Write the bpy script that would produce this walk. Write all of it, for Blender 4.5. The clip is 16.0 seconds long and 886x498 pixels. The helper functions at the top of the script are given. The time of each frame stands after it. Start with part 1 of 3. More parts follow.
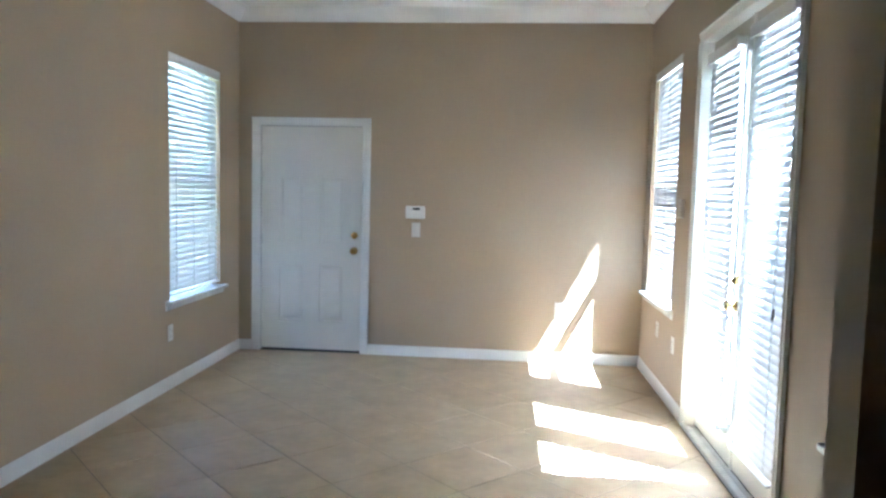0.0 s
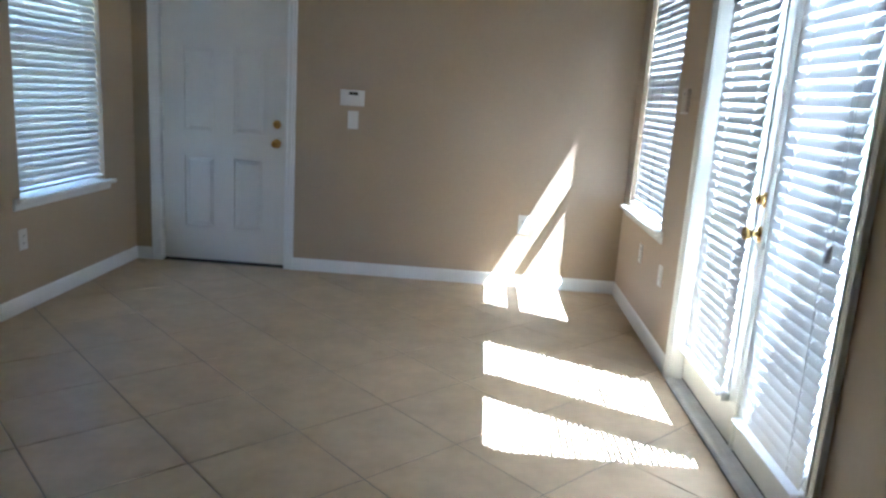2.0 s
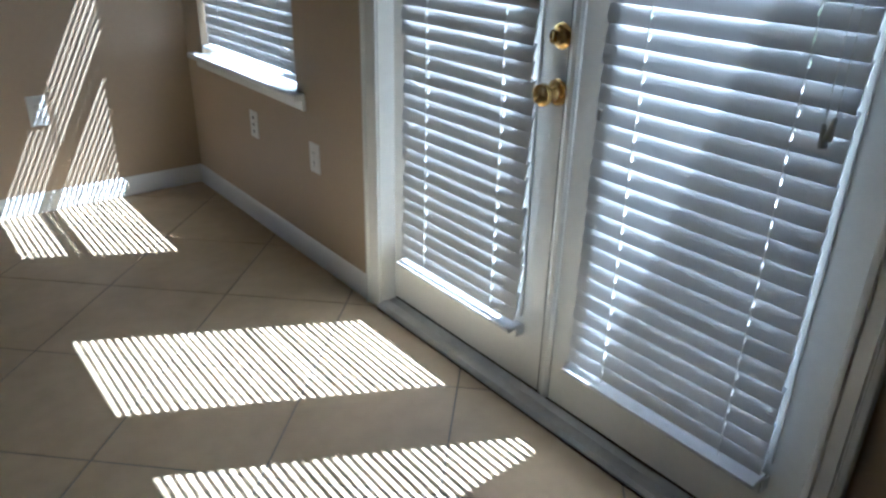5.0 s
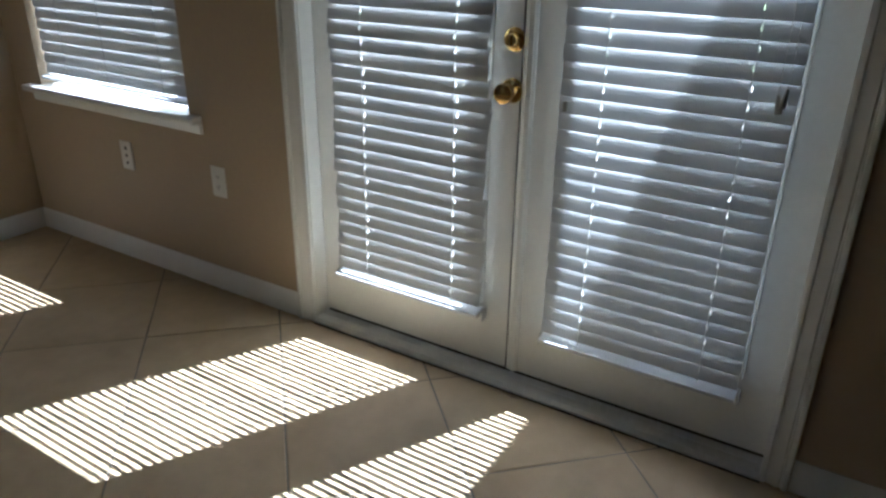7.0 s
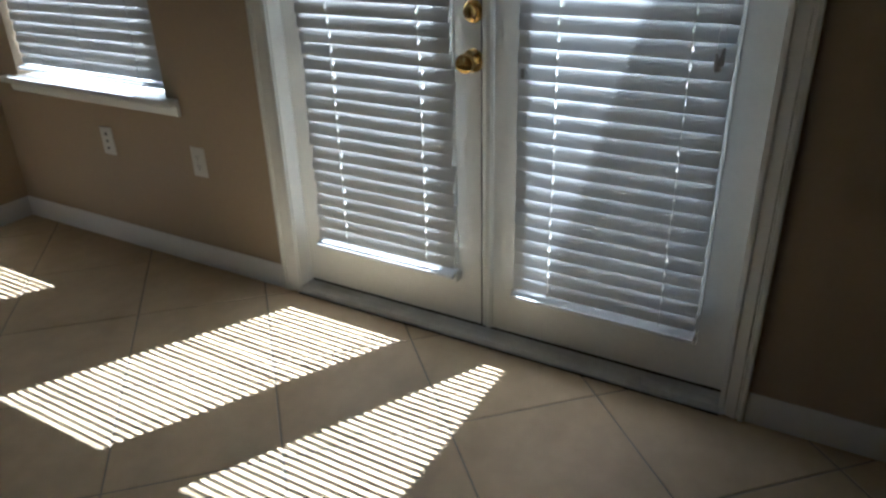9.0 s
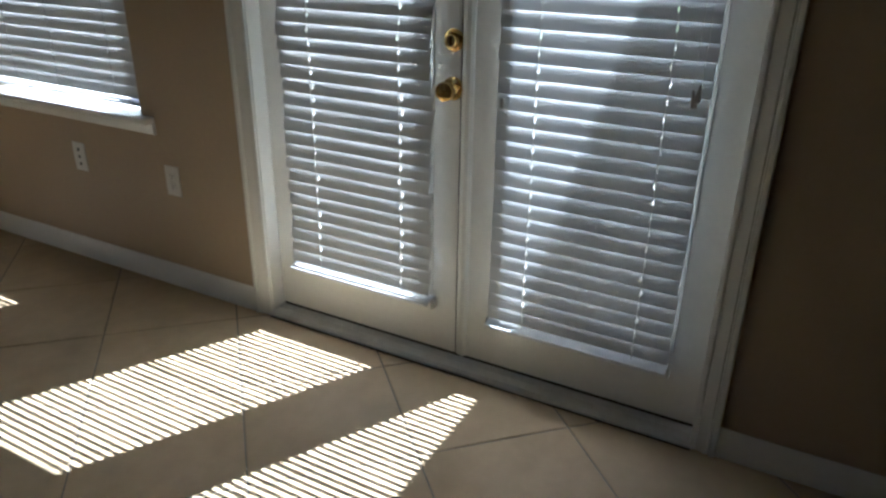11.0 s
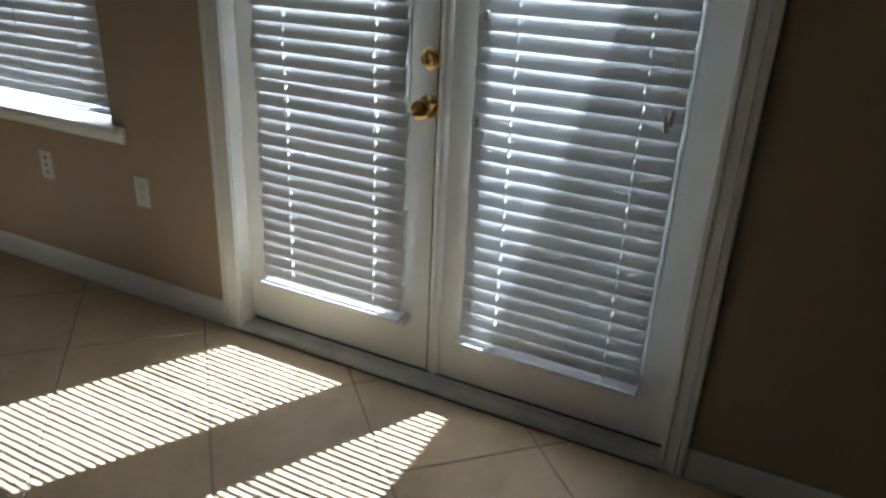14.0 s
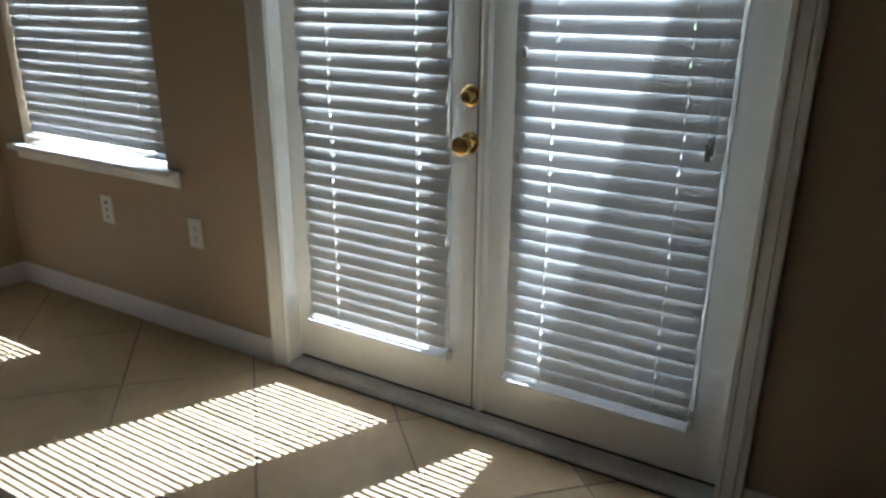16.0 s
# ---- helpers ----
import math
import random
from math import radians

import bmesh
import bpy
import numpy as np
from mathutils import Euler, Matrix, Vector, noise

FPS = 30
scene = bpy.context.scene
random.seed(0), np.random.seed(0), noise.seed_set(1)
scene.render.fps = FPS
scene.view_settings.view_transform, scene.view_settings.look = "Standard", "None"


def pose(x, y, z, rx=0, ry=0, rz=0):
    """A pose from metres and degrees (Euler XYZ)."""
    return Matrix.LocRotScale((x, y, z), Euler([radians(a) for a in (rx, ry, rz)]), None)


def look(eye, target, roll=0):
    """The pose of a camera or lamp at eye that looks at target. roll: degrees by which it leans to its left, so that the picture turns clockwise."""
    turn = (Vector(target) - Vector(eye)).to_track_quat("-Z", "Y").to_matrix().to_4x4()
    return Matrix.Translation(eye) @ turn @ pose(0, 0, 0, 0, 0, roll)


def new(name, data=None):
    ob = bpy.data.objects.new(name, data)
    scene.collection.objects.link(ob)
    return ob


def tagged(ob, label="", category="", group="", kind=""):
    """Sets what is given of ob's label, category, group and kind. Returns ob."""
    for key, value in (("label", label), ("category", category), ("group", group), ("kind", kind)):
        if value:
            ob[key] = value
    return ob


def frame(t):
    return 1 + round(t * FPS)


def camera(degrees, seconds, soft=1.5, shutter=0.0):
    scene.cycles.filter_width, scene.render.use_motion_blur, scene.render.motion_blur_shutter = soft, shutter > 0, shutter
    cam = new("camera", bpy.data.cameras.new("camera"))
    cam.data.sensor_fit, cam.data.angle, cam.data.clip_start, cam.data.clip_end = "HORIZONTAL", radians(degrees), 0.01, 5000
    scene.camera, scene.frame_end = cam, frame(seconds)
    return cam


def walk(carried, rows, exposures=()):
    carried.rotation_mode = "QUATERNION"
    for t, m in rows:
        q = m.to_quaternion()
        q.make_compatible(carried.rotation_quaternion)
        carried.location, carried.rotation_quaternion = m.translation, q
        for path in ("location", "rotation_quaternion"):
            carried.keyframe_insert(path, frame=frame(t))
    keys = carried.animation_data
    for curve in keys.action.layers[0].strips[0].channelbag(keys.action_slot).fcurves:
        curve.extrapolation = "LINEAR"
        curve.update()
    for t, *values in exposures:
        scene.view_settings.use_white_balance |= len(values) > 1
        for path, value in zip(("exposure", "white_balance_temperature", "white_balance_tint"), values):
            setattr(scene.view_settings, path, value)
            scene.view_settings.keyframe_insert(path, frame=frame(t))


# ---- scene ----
# The camera and its walk
cam = camera(63.1, 16.0, soft=2.6)
PATH = [
    (0, (0.475, 0.174, 1.487), (0.303, 2.16, 1.327), 1.4),
    (0.5, (0.517, 0.33, 1.48), (0.311, 2.314, 1.332), 2.3),
    (1, (0.506, 0.643, 1.415), (0.433, 2.635, 1.255), 2.4),
    (1.5, (0.533, 0.976, 1.41), (0.65, 2.953, 1.129), 3.0),
    (2, (0.618, 1.306, 1.374), (0.531, 3.259, 0.95), 3.7),
    (2.5, (0.649, 1.633, 1.309), (0.642, 3.586, 0.879), 3.5),
    (3, (0.653, 1.942, 1.345), (0.992, 3.831, 0.781), 3.3),
    (3.5, (0.733, 2.226, 1.345), (1.355, 4.036, 0.762), -2.6),
    (4, (0.666, 2.465, 1.319), (1.461, 4.157, 0.609), 0.3),
    (4.5, (0.497, 2.741, 1.323), (1.551, 4.216, 0.478), -2.6),
    (4.7, (0.446, 2.816, 1.303), (1.519, 4.278, 0.462), -0.3),
    (6.8, (0.015, 3.328, 1.328), (1.551, 4.244, 0.432), 1.2),
    (7, (-0.053, 3.254, 1.311), (1.504, 4.213, 0.5), 0.8),
    (7.5, (-0.11, 3.15, 1.311), (1.453, 3.988, 0.388), 2.2),
    (8, (-0.139, 3.153, 1.303), (1.427, 4.036, 0.428), -0.2),
    (8.5, (-0.127, 3.148, 1.313), (1.419, 4.08, 0.454), -1.1),
    (8.7, (-0.135, 3.155, 1.338), (1.408, 4.069, 0.454), -1.7),
    (11, (-0.119, 3.165, 1.338), (1.487, 4.032, 0.52), 0.8),
    (11.5, (-0.127, 3.165, 1.34), (1.482, 4.029, 0.525), 0.1),
    (12, (-0.111, 3.142, 1.313), (1.509, 4.037, 0.556), 0.8),
    (12.5, (-0.115, 3.155, 1.328), (1.504, 4.028, 0.543), 1.8),
    (13, (-0.11, 3.145, 1.319), (1.502, 4.022, 0.524), 0.8),
    (13.5, (-0.112, 3.141, 1.318), (1.513, 4.024, 0.557), 0.7),
    (14, (-0.112, 3.174, 1.352), (1.542, 3.979, 0.566), 2.7),
    (14.5, (-0.104, 3.142, 1.335), (1.555, 3.992, 0.611), 1.4),
    (15, (-0.11, 3.145, 1.306), (1.53, 4.043, 0.595), 1.2),
    (15.5, (-0.118, 3.145, 1.315), (1.53, 4.044, 0.626), 1.9),
    (16, (-0.117, 3.141, 1.328), (1.508, 4.095, 0.655), 0.4),
]
EXPOSURES = [(0.0, 6.36, 4680, 12), (1.5, 5.78, 4680, 12), (3.0, 5.04, 4700, 11), (4.5, 4.26, 4700, 11), (7.0, 3.54, 5060, 11), (14.0, 3.52, 5220, 11), (16.0, 3.66, 5260, 11)]
walk(cam, [(t, look(eye, target, roll)) for t, eye, target, roll in PATH], EXPOSURES)

# The sky and the sun, which stands high over the window wall
SUN = Vector((0.4547, -0.2385, 0.858))
world = bpy.data.worlds.new("sky")
scene.world = world
world.use_nodes = True
sky = world.node_tree.nodes.new("ShaderNodeTexSky")
sky.sky_type, sky.sun_disc = "NISHITA", False
sky.dust_density, sky.ozone_density = 6.0, 0.8
sky.sun_elevation, sky.sun_rotation = math.asin(SUN.z), math.atan2(SUN.x, SUN.y)
back = world.node_tree.nodes["Background"]
back.inputs["Strength"].default_value = 0.05
world.node_tree.links.new(sky.outputs["Color"], back.inputs["Color"])
sun_data = bpy.data.lights.new("sun", "SUN")
sun_data.energy, sun_data.angle, sun_data.color = 4.0, radians(0.3), (1.0, 0.972, 0.93)
sun = new("sun", sun_data)
sun.matrix_world = look((6, -2, 10), Vector((6, -2, 10)) - SUN)


# ---- materials ----
def material(name, colour, rough=0.5, metal=0.0, grain=0.0, grain_size=60.0, stain=0.0, stain_size=3.0, bump=0.0, bump_size=200.0,
             vary=0.0, spec=0.5, rough_vary=0.0):
    """A painted, glazed or metal surface: fine grain, broad stains, fine relief, and a tint of its own for each piece."""
    m = bpy.data.materials.new(name)
    m.use_nodes = True
    nodes, links = m.node_tree.nodes, m.node_tree.links
    b = nodes["Principled BSDF"]
    b.inputs["Roughness"].default_value, b.inputs["Metallic"].default_value = rough, metal
    b.inputs["Specular IOR Level"].default_value = spec
    place = nodes.new("ShaderNodeNewGeometry").outputs["Position"]

    def noise_of(size, detail):
        n = nodes.new("ShaderNodeTexNoise")
        n.inputs["Scale"].default_value, n.inputs["Detail"].default_value = size, detail
        links.new(place, n.inputs["Vector"])
        return n.outputs["Fac"]

    def scaled(value, low, high, a=0.3, z=0.7):
        r = nodes.new("ShaderNodeMapRange")
        for key, v in (("From Min", a), ("From Max", z), ("To Min", low), ("To Max", high)):
            r.inputs[key].default_value = v
        links.new(value, r.inputs["Value"])
        return r.outputs["Result"]

    def product(a, c):
        x = nodes.new("ShaderNodeMath")
        x.operation = "MULTIPLY"
        links.new(a, x.inputs[0])
        links.new(c, x.inputs[1])
        return x.outputs["Value"]

    factor = scaled(noise_of(grain_size, 4), 1 - grain, 1 + grain)
    factor = product(factor, scaled(noise_of(stain_size, 3), 1 - stain, 1 + stain))
    if vary:
        factor = product(factor, scaled(nodes.new("ShaderNodeObjectInfo").outputs["Random"], 1 - vary, 1 + vary, 0, 1))
    mul = nodes.new("ShaderNodeVectorMath")
    mul.operation = "SCALE"
    mul.inputs[0].default_value = colour
    links.new(factor, mul.inputs["Scale"])
    links.new(mul.outputs["Vector"], b.inputs["Base Color"])
    if rough_vary:
        links.new(scaled(noise_of(stain_size * 4, 4), max(0.02, rough - rough_vary), rough + rough_vary), b.inputs["Roughness"])
    if bump:
        n = nodes.new("ShaderNodeBump")
        n.inputs["Strength"].default_value, n.inputs["Distance"].default_value = bump, 0.002
        links.new(noise_of(bump_size, 3), n.inputs["Height"])
        links.new(n.outputs["Normal"], b.inputs["Normal"])
    return m


def pane_material():
    m = bpy.data.materials.new("window_glass")
    m.use_nodes = True
    nodes, links = m.node_tree.nodes, m.node_tree.links
    nodes.remove(nodes["Principled BSDF"])
    clear, shine, mix, facing = (nodes.new("ShaderNode" + n) for n in ("BsdfTransparent", "BsdfGlossy", "MixShader", "LayerWeight"))
    clear.inputs["Color"].default_value = (0.94, 0.96, 0.95, 1)
    shine.inputs["Roughness"].default_value = 0.02
    facing.inputs["Blend"].default_value = 0.5
    steep, gloss = nodes.new("ShaderNodeMath"), nodes.new("ShaderNodeMath")
    steep.operation, gloss.operation = "POWER", "MULTIPLY_ADD"
    steep.inputs[1].default_value, gloss.inputs[1].default_value, gloss.inputs[2].default_value = 5.0, 0.9, 0.035
    links.new(facing.outputs["Facing"], steep.inputs[0])
    links.new(steep.outputs["Value"], gloss.inputs[0])
    links.new(gloss.outputs["Value"], mix.inputs["Fac"])
    links.new(clear.outputs["BSDF"], mix.inputs[1])
    links.new(shine.outputs["BSDF"], mix.inputs[2])
    links.new(mix.outputs["Shader"], nodes["Material Output"].inputs["Surface"])
    return m


WALL = material("tan_wall_paint", (0.44, 0.345, 0.232), 0.55, grain=0.02, stain=0.03, stain_size=1.2, bump=0.25, bump_size=260)
CEIL = material("white_ceiling_paint", (0.83, 0.83, 0.82), 0.85, grain=0.03, stain=0.02, bump=0.5, bump_size=120)
TRIM = material("white_trim_paint", (0.84, 0.84, 0.81), 0.27, grain=0.015, stain=0.03, stain_size=4, bump=0.05)
DOOR = material("white_door_paint", (0.72, 0.70, 0.635), 0.4, grain=0.015, stain=0.025, stain_size=2.5, bump=0.08, bump_size=150)
FRENCH = material("cream_white_door_paint", (0.90, 0.89, 0.84), 0.22, grain=0.015, stain=0.03, stain_size=5, bump=0.04)
SLAT = material("white_faux_wood", (0.80, 0.81, 0.81), 0.34, grain=0.02, grain_size=35, stain=0.03, stain_size=6, bump=0.06, bump_size=90, vary=0.025)


def let_light_through(m, amount, tint):
    """Thin vinyl lets some of the light that falls on its back shine through."""
    nodes, links = m.node_tree.nodes, m.node_tree.links
    thin, mix = nodes.new("ShaderNodeBsdfTranslucent"), nodes.new("ShaderNodeMixShader")
    thin.inputs["Color"].default_value = (*tint, 1)
    mix.inputs["Fac"].default_value = amount
    links.new(nodes["Principled BSDF"].outputs["BSDF"], mix.inputs[1])
    links.new(thin.outputs["BSDF"], mix.inputs[2])
    links.new(mix.outputs["Shader"], nodes["Material Output"].inputs["Surface"])


let_light_through(SLAT, 0.115, (0.93, 0.94, 0.95))
# Darker, less translucent copy of SLAT that tones down blinds which came out too bright
SLAT_DARK = material("darker_white_faux_wood", (0.66, 0.66, 0.65), 0.38, grain=0.03, grain_size=35, stain=0.04, stain_size=6, bump=0.06, bump_size=90, vary=0.03)
let_light_through(SLAT_DARK, 0.06, (0.95, 0.93, 0.88))
CORD = material("white_cord", (0.78, 0.78, 0.75), 0.8, grain=0.05, grain_size=400)
# Grey copy of CORD: the cord's shadow on backlit slats, put into colour
CORD_SHADE = material("shaded_ladder_cord", (0.3, 0.31, 0.33), 0.8, grain=0.05, grain_size=400)
TASSEL = material("grey_plastic_tassel", (0.42, 0.4, 0.37), 0.4, grain=0.05)
PLATE = material("white_plastic", (0.76, 0.75, 0.71), 0.35, grain=0.01, stain=0.02)
ALMOND = material("almond_plastic", (0.47, 0.40, 0.32), 0.4, grain=0.02)
SLOT = material("dark_slot", (0.03, 0.03, 0.03), 0.6, grain=0.1)
BRASS = material("polished_brass", (0.66, 0.46, 0.17), 0.16, 1.0, grain=0.04, stain=0.1, stain_size=30)
HINGE = material("painted_hinge", (0.62, 0.62, 0.58), 0.4, 0.2, grain=0.03)
TILE = material("beige_ceramic_tile", (0.485, 0.370, 0.228), 0.46, grain=0.05, grain_size=18, stain=0.09, stain_size=5, bump=0.03, bump_size=60, vary=0.022, rough_vary=0.02, spec=0.22)
GROUT = material("grey_brown_grout", (0.235, 0.205, 0.165), 0.9, grain=0.15, grain_size=90, stain=0.25, stain_size=4, bump=0.4)
SILLM = material("aluminium_threshold", (0.70, 0.70, 0.68), 0.35, 0.2, grain=0.04, stain=0.12, stain_size=9)
RUBBER = material("black_weatherstrip", (0.025, 0.025, 0.025), 0.7, grain=0.2)
SEAL = material("grey_weatherstrip", (0.16, 0.155, 0.145), 0.7, grain=0.1)
VINYL = material("white_vinyl_frame", (0.76, 0.77, 0.76), 0.4, grain=0.01, stain=0.03)
STUCCO = material("pale_stucco", (0.5, 0.45, 0.37), 0.9, grain=0.08, stain=0.1, bump=0.6, bump_size=60)
SOFFIT = material("white_soffit", (0.65, 0.65, 0.62), 0.7, grain=0.03, stain=0.05)
LAWN = material("grass_and_soil", (0.07, 0.10, 0.035), 0.95, grain=0.5, grain_size=30, stain=0.35, stain_size=0.8, bump=0.9, bump_size=50)
PAVE = material("weathered_concrete", (0.42, 0.40, 0.365), 0.85, grain=0.12, grain_size=45, stain=0.15, stain_size=1.5, bump=0.3)
LCD = material("dark_display", (0.02, 0.025, 0.02), 0.15)
GLASS = pane_material()


# ---- building helpers ----
def box(bm, x0, x1, y0, y1, z0, z1):
    made = bmesh.ops.create_cube(bm, size=1.0, matrix=Matrix.Translation(((x0 + x1) / 2, (y0 + y1) / 2, (z0 + z1) / 2)) @ Matrix.Diagonal((x1 - x0, y1 - y0, z1 - z0, 1)))
    return made["verts"]


def bevel(bm, width, segments=2):
    bmesh.ops.bevel(bm, geom=bm.edges[:], offset=width, segments=segments, affect="EDGES", profile=0.5, clamp_overlap=True)


def boxed(x0, x1, y0, y1, z0, z1, round_by=0.0, segments=2):
    bm = bmesh.new()
    box(bm, x0, x1, y0, y1, z0, z1)
    if round_by:
        bevel(bm, round_by, segments)
    return bm


def turned(profile, along="x", steps=24):
    """A body turned round an axis: rows of (distance along the axis, radius)."""
    bm = bmesh.new()
    rings = []
    for d, r in profile:
        ring = []
        for k in range(steps):
            a = 2 * math.pi * k / steps
            p, q = r * math.cos(a), r * math.sin(a)
            ring.append(bm.verts.new({"x": (d, p, q), "y": (p, d, q), "z": (p, q, d)}[along]))
        rings.append(ring)
    for r0, r1 in zip(rings, rings[1:]):
        for k in range(steps):
            bm.faces.new((r0[k], r0[(k + 1) % steps], r1[(k + 1) % steps], r1[k]))
    bm.faces.new(rings[0])
    bm.faces.new(rings[-1])
    bmesh.ops.recalc_face_normals(bm, faces=bm.faces[:])
    return bm


def swept(profile, start, end, out, up=Vector((0, 0, 1))):
    """A moulding of constant profile (distance out, height) from start to end."""
    bm = bmesh.new()
    start, end, out = Vector(start), Vector(end), Vector(out)
    ends = [[bm.verts.new(p + out * a + up * h) for a, h in profile] for p in (start, end)]
    n = len(profile)
    for k in range(n):
        bm.faces.new((ends[0][k], ends[0][(k + 1) % n], ends[1][(k + 1) % n], ends[1][k]))
    bm.faces.new(ends[0])
    bm.faces.new(ends[1])
    bmesh.ops.recalc_face_normals(bm, faces=bm.faces[:])
    return bm


def mesh_of(name, bm, mat, smooth=False):
    data = bpy.data.meshes.new(name)
    bm.to_mesh(data)
    bm.free()
    data.materials.append(mat)
    if smooth:
        for p in data.polygons:
            p.use_smooth = True
        data.set_sharp_from_angle(angle=radians(38))
    return data


def part(name, bm, mat, parent, label="", smooth=False):
    ob = new(name, mesh_of(name, bm, mat, smooth))
    ob.parent = parent
    if label:
        ob["label"] = label
    return ob


def piece(name, data, parent, m=None):
    ob = new(name, data)
    ob.parent = parent
    if m is not None:
        ob.matrix_basis = m
    return ob


def thing(name, m, label, category, group="", kind=""):
    return tagged(base(name, m), label, category, group, kind)


def base(name, m):
    ob = new(name)
    ob.empty_display_size = 0.1
    ob.matrix_basis = m
    return ob


def structure(name, bm, mat, label, category, smooth=False):
    return tagged(new(name, mesh_of(name, bm, mat, smooth)), label, category, kind="structure")


# ---- the plan ----
LEFT, RIGHT, FAR, TOP = -1.937, 1.665, 6.525, 3.05
PART0, PART1, BACK, THICK = 1.385, 1.50, -2.6, 0.16
Z_LEFT, Z_RIGHT, Z_NEAR = (0.645, 2.425), (0.683, 2.485), (0.612, 2.44)
WIN_LEFT, WIN_RIGHT, WIN_NEAR = (5.17, 6.09), (5.404, 6.326), (1.86, 2.755)
FD_Y, FD_TOP = (3.287, 4.874), 2.474
ED_X, ED_TOP = (-1.765, -0.785), 2.07


def holed_wall(fixed, run, openings, z0, z1, along):
    """A wall with holes: fixed: its two faces; run: its two ends; openings: (from, to, bottom, top)."""
    bm = bmesh.new()

    def add(a, b, low, high):
        if b - a > 1e-4 and high - low > 1e-4:
            box(bm, *((*fixed, a, b) if along == "y" else (a, b, *fixed)), low, high)

    at = run[0]
    for a, b, low, high in sorted(openings):
        add(at, a, z0, z1)
        add(a, b, z0, low)
        add(a, b, high, z1)
        at = b
    add(at, run[1], z0, z1)
    return bm


structure("wall_east", holed_wall((RIGHT, RIGHT + THICK), (BACK, FAR + THICK), [(*WIN_RIGHT, *Z_RIGHT), (*WIN_NEAR, *Z_NEAR), (*FD_Y, -0.05, FD_TOP)], -0.05, 3.2, "y"), WALL,
          "tan painted wall with windows and french doors", "wall")
structure("wall_west", holed_wall((LEFT - THICK, LEFT), (BACK, FAR + THICK), [(*WIN_LEFT, *Z_LEFT)], -0.05, 3.2, "y"), WALL, "tan painted wall with one window", "wall")
structure("wall_north", holed_wall((FAR, FAR + THICK), (LEFT, RIGHT), [(*ED_X, -0.05, ED_TOP)], -0.05, 3.2, "x"), WALL, "tan painted wall with a white door", "wall")
structure("wall_south", boxed(LEFT, RIGHT, BACK - THICK, BACK, -0.05, 3.2), WALL, "tan painted back wall", "wall")
structure("wall_partition", holed_wall((PART0, PART1), (LEFT, RIGHT), [(LEFT + 0.3, 1.06, -0.05, 2.99)], -0.05, TOP, "x"), WALL, "tan painted partition stub with a wide opening", "wall")
structure("ceiling", boxed(LEFT - THICK, RIGHT + THICK, BACK - THICK, FAR + THICK, TOP, TOP + 0.2), CEIL, "white textured ceiling", "ceiling")

# Crown moulding round the dining end
CROWN = [(0, 0), (0.012, 0), (0.016, 0.012), (0.03, 0.022), (0.05, 0.045), (0.066, 0.072), (0.082, 0.084), (0.088, 0.098), (0.1, 0.102), (0.1, 0.112), (0, 0.112)]
for start, end, out in (((LEFT, FAR, 2.938), (RIGHT, FAR, 2.938), (0, -1, 0)), ((LEFT, PART1, 2.938), (LEFT, FAR, 2.938), (1, 0, 0)), ((RIGHT, PART1, 2.938), (RIGHT, FAR, 2.938), (-1, 0, 0))):
    structure("trim", swept(CROWN, start, end, out), TRIM, "white painted crown moulding under the ceiling", "moulding", True)

# Baseboards
SKIRT = [(0, 0), (0.014, 0), (0.014, 0.062), (0.011, 0.07), (0.011, 0.078), (0.006, 0.086), (0.004, 0.092), (0, 0.092)]
for start, end, out in (((LEFT, BACK, 0), (LEFT, PART0, 0), (1, 0, 0)), ((LEFT, PART1, 0), (LEFT, FAR, 0), (1, 0, 0)), ((LEFT, FAR, 0), (-1.814, FAR, 0), (0, -1, 0)), ((-0.738, FAR, 0), (RIGHT, FAR, 0), (0, -1, 0)),
                        ((RIGHT, 4.917, 0), (RIGHT, FAR, 0), (-1, 0, 0)), ((RIGHT, PART1, 0), (RIGHT, 3.253, 0), (-1, 0, 0)), ((RIGHT, BACK, 0), (RIGHT, PART0, 0), (-1, 0, 0)),
                        ((LEFT, BACK, 0), (RIGHT, BACK, 0), (0, 1, 0)), ((1.06, PART1, 0), (RIGHT, PART1, 0), (0, 1, 0))):
    structure("baseboard", swept(SKIRT, start, end, out), TRIM, "white painted baseboard along the tiled floor", "baseboard", True)

# Casings: a moulded board with a raised outer bead
CASE = [(0, 0), (0.01, 0), (0.013, 0.0046), (0.013, 0.0138), (0.008, 0.0167), (0.01, 0.0242), (0.016, 0.0425), (0.017, 0.0471), (0.012, 0.0494), (0.013, 0.0529), (0.02, 0.0563), (0.022, 0.0621), (0.02, 0.069), (0.016, 0.0713), (0, 0.0713)]


def casing(name, plane, axis, out, a, b, top, label):
    """Three mouldings round a door: a, b: the inner edges; the profile's second number runs outwards from them."""
    def at(u, z):
        return (plane, u, z) if axis == "y" else (u, plane, z)

    o, sideways = Vector(out), Vector((0, 1, 0) if axis == "y" else (1, 0, 0))
    holder = thing(name, Matrix.Translation(at((a + b) / 2, 0)), label, "door casing", kind="structure")
    back_m = holder.matrix_basis.inverted()
    for start, end, up in ((at(a, 0), at(a, top), -sideways), (at(b, 0), at(b, top), sideways), (at(a - 0.0713, top), at(b + 0.0713, top), Vector((0, 0, 1)))):
        bm = swept(CASE, start, end, o, up)
        bm.transform(back_m)
        part("casing", bm, TRIM, holder, smooth=True)


casing("trim_french_doors", RIGHT, "y", (-1, 0, 0), 3.325, 4.845, 2.444, "white moulded casing round the french doors")
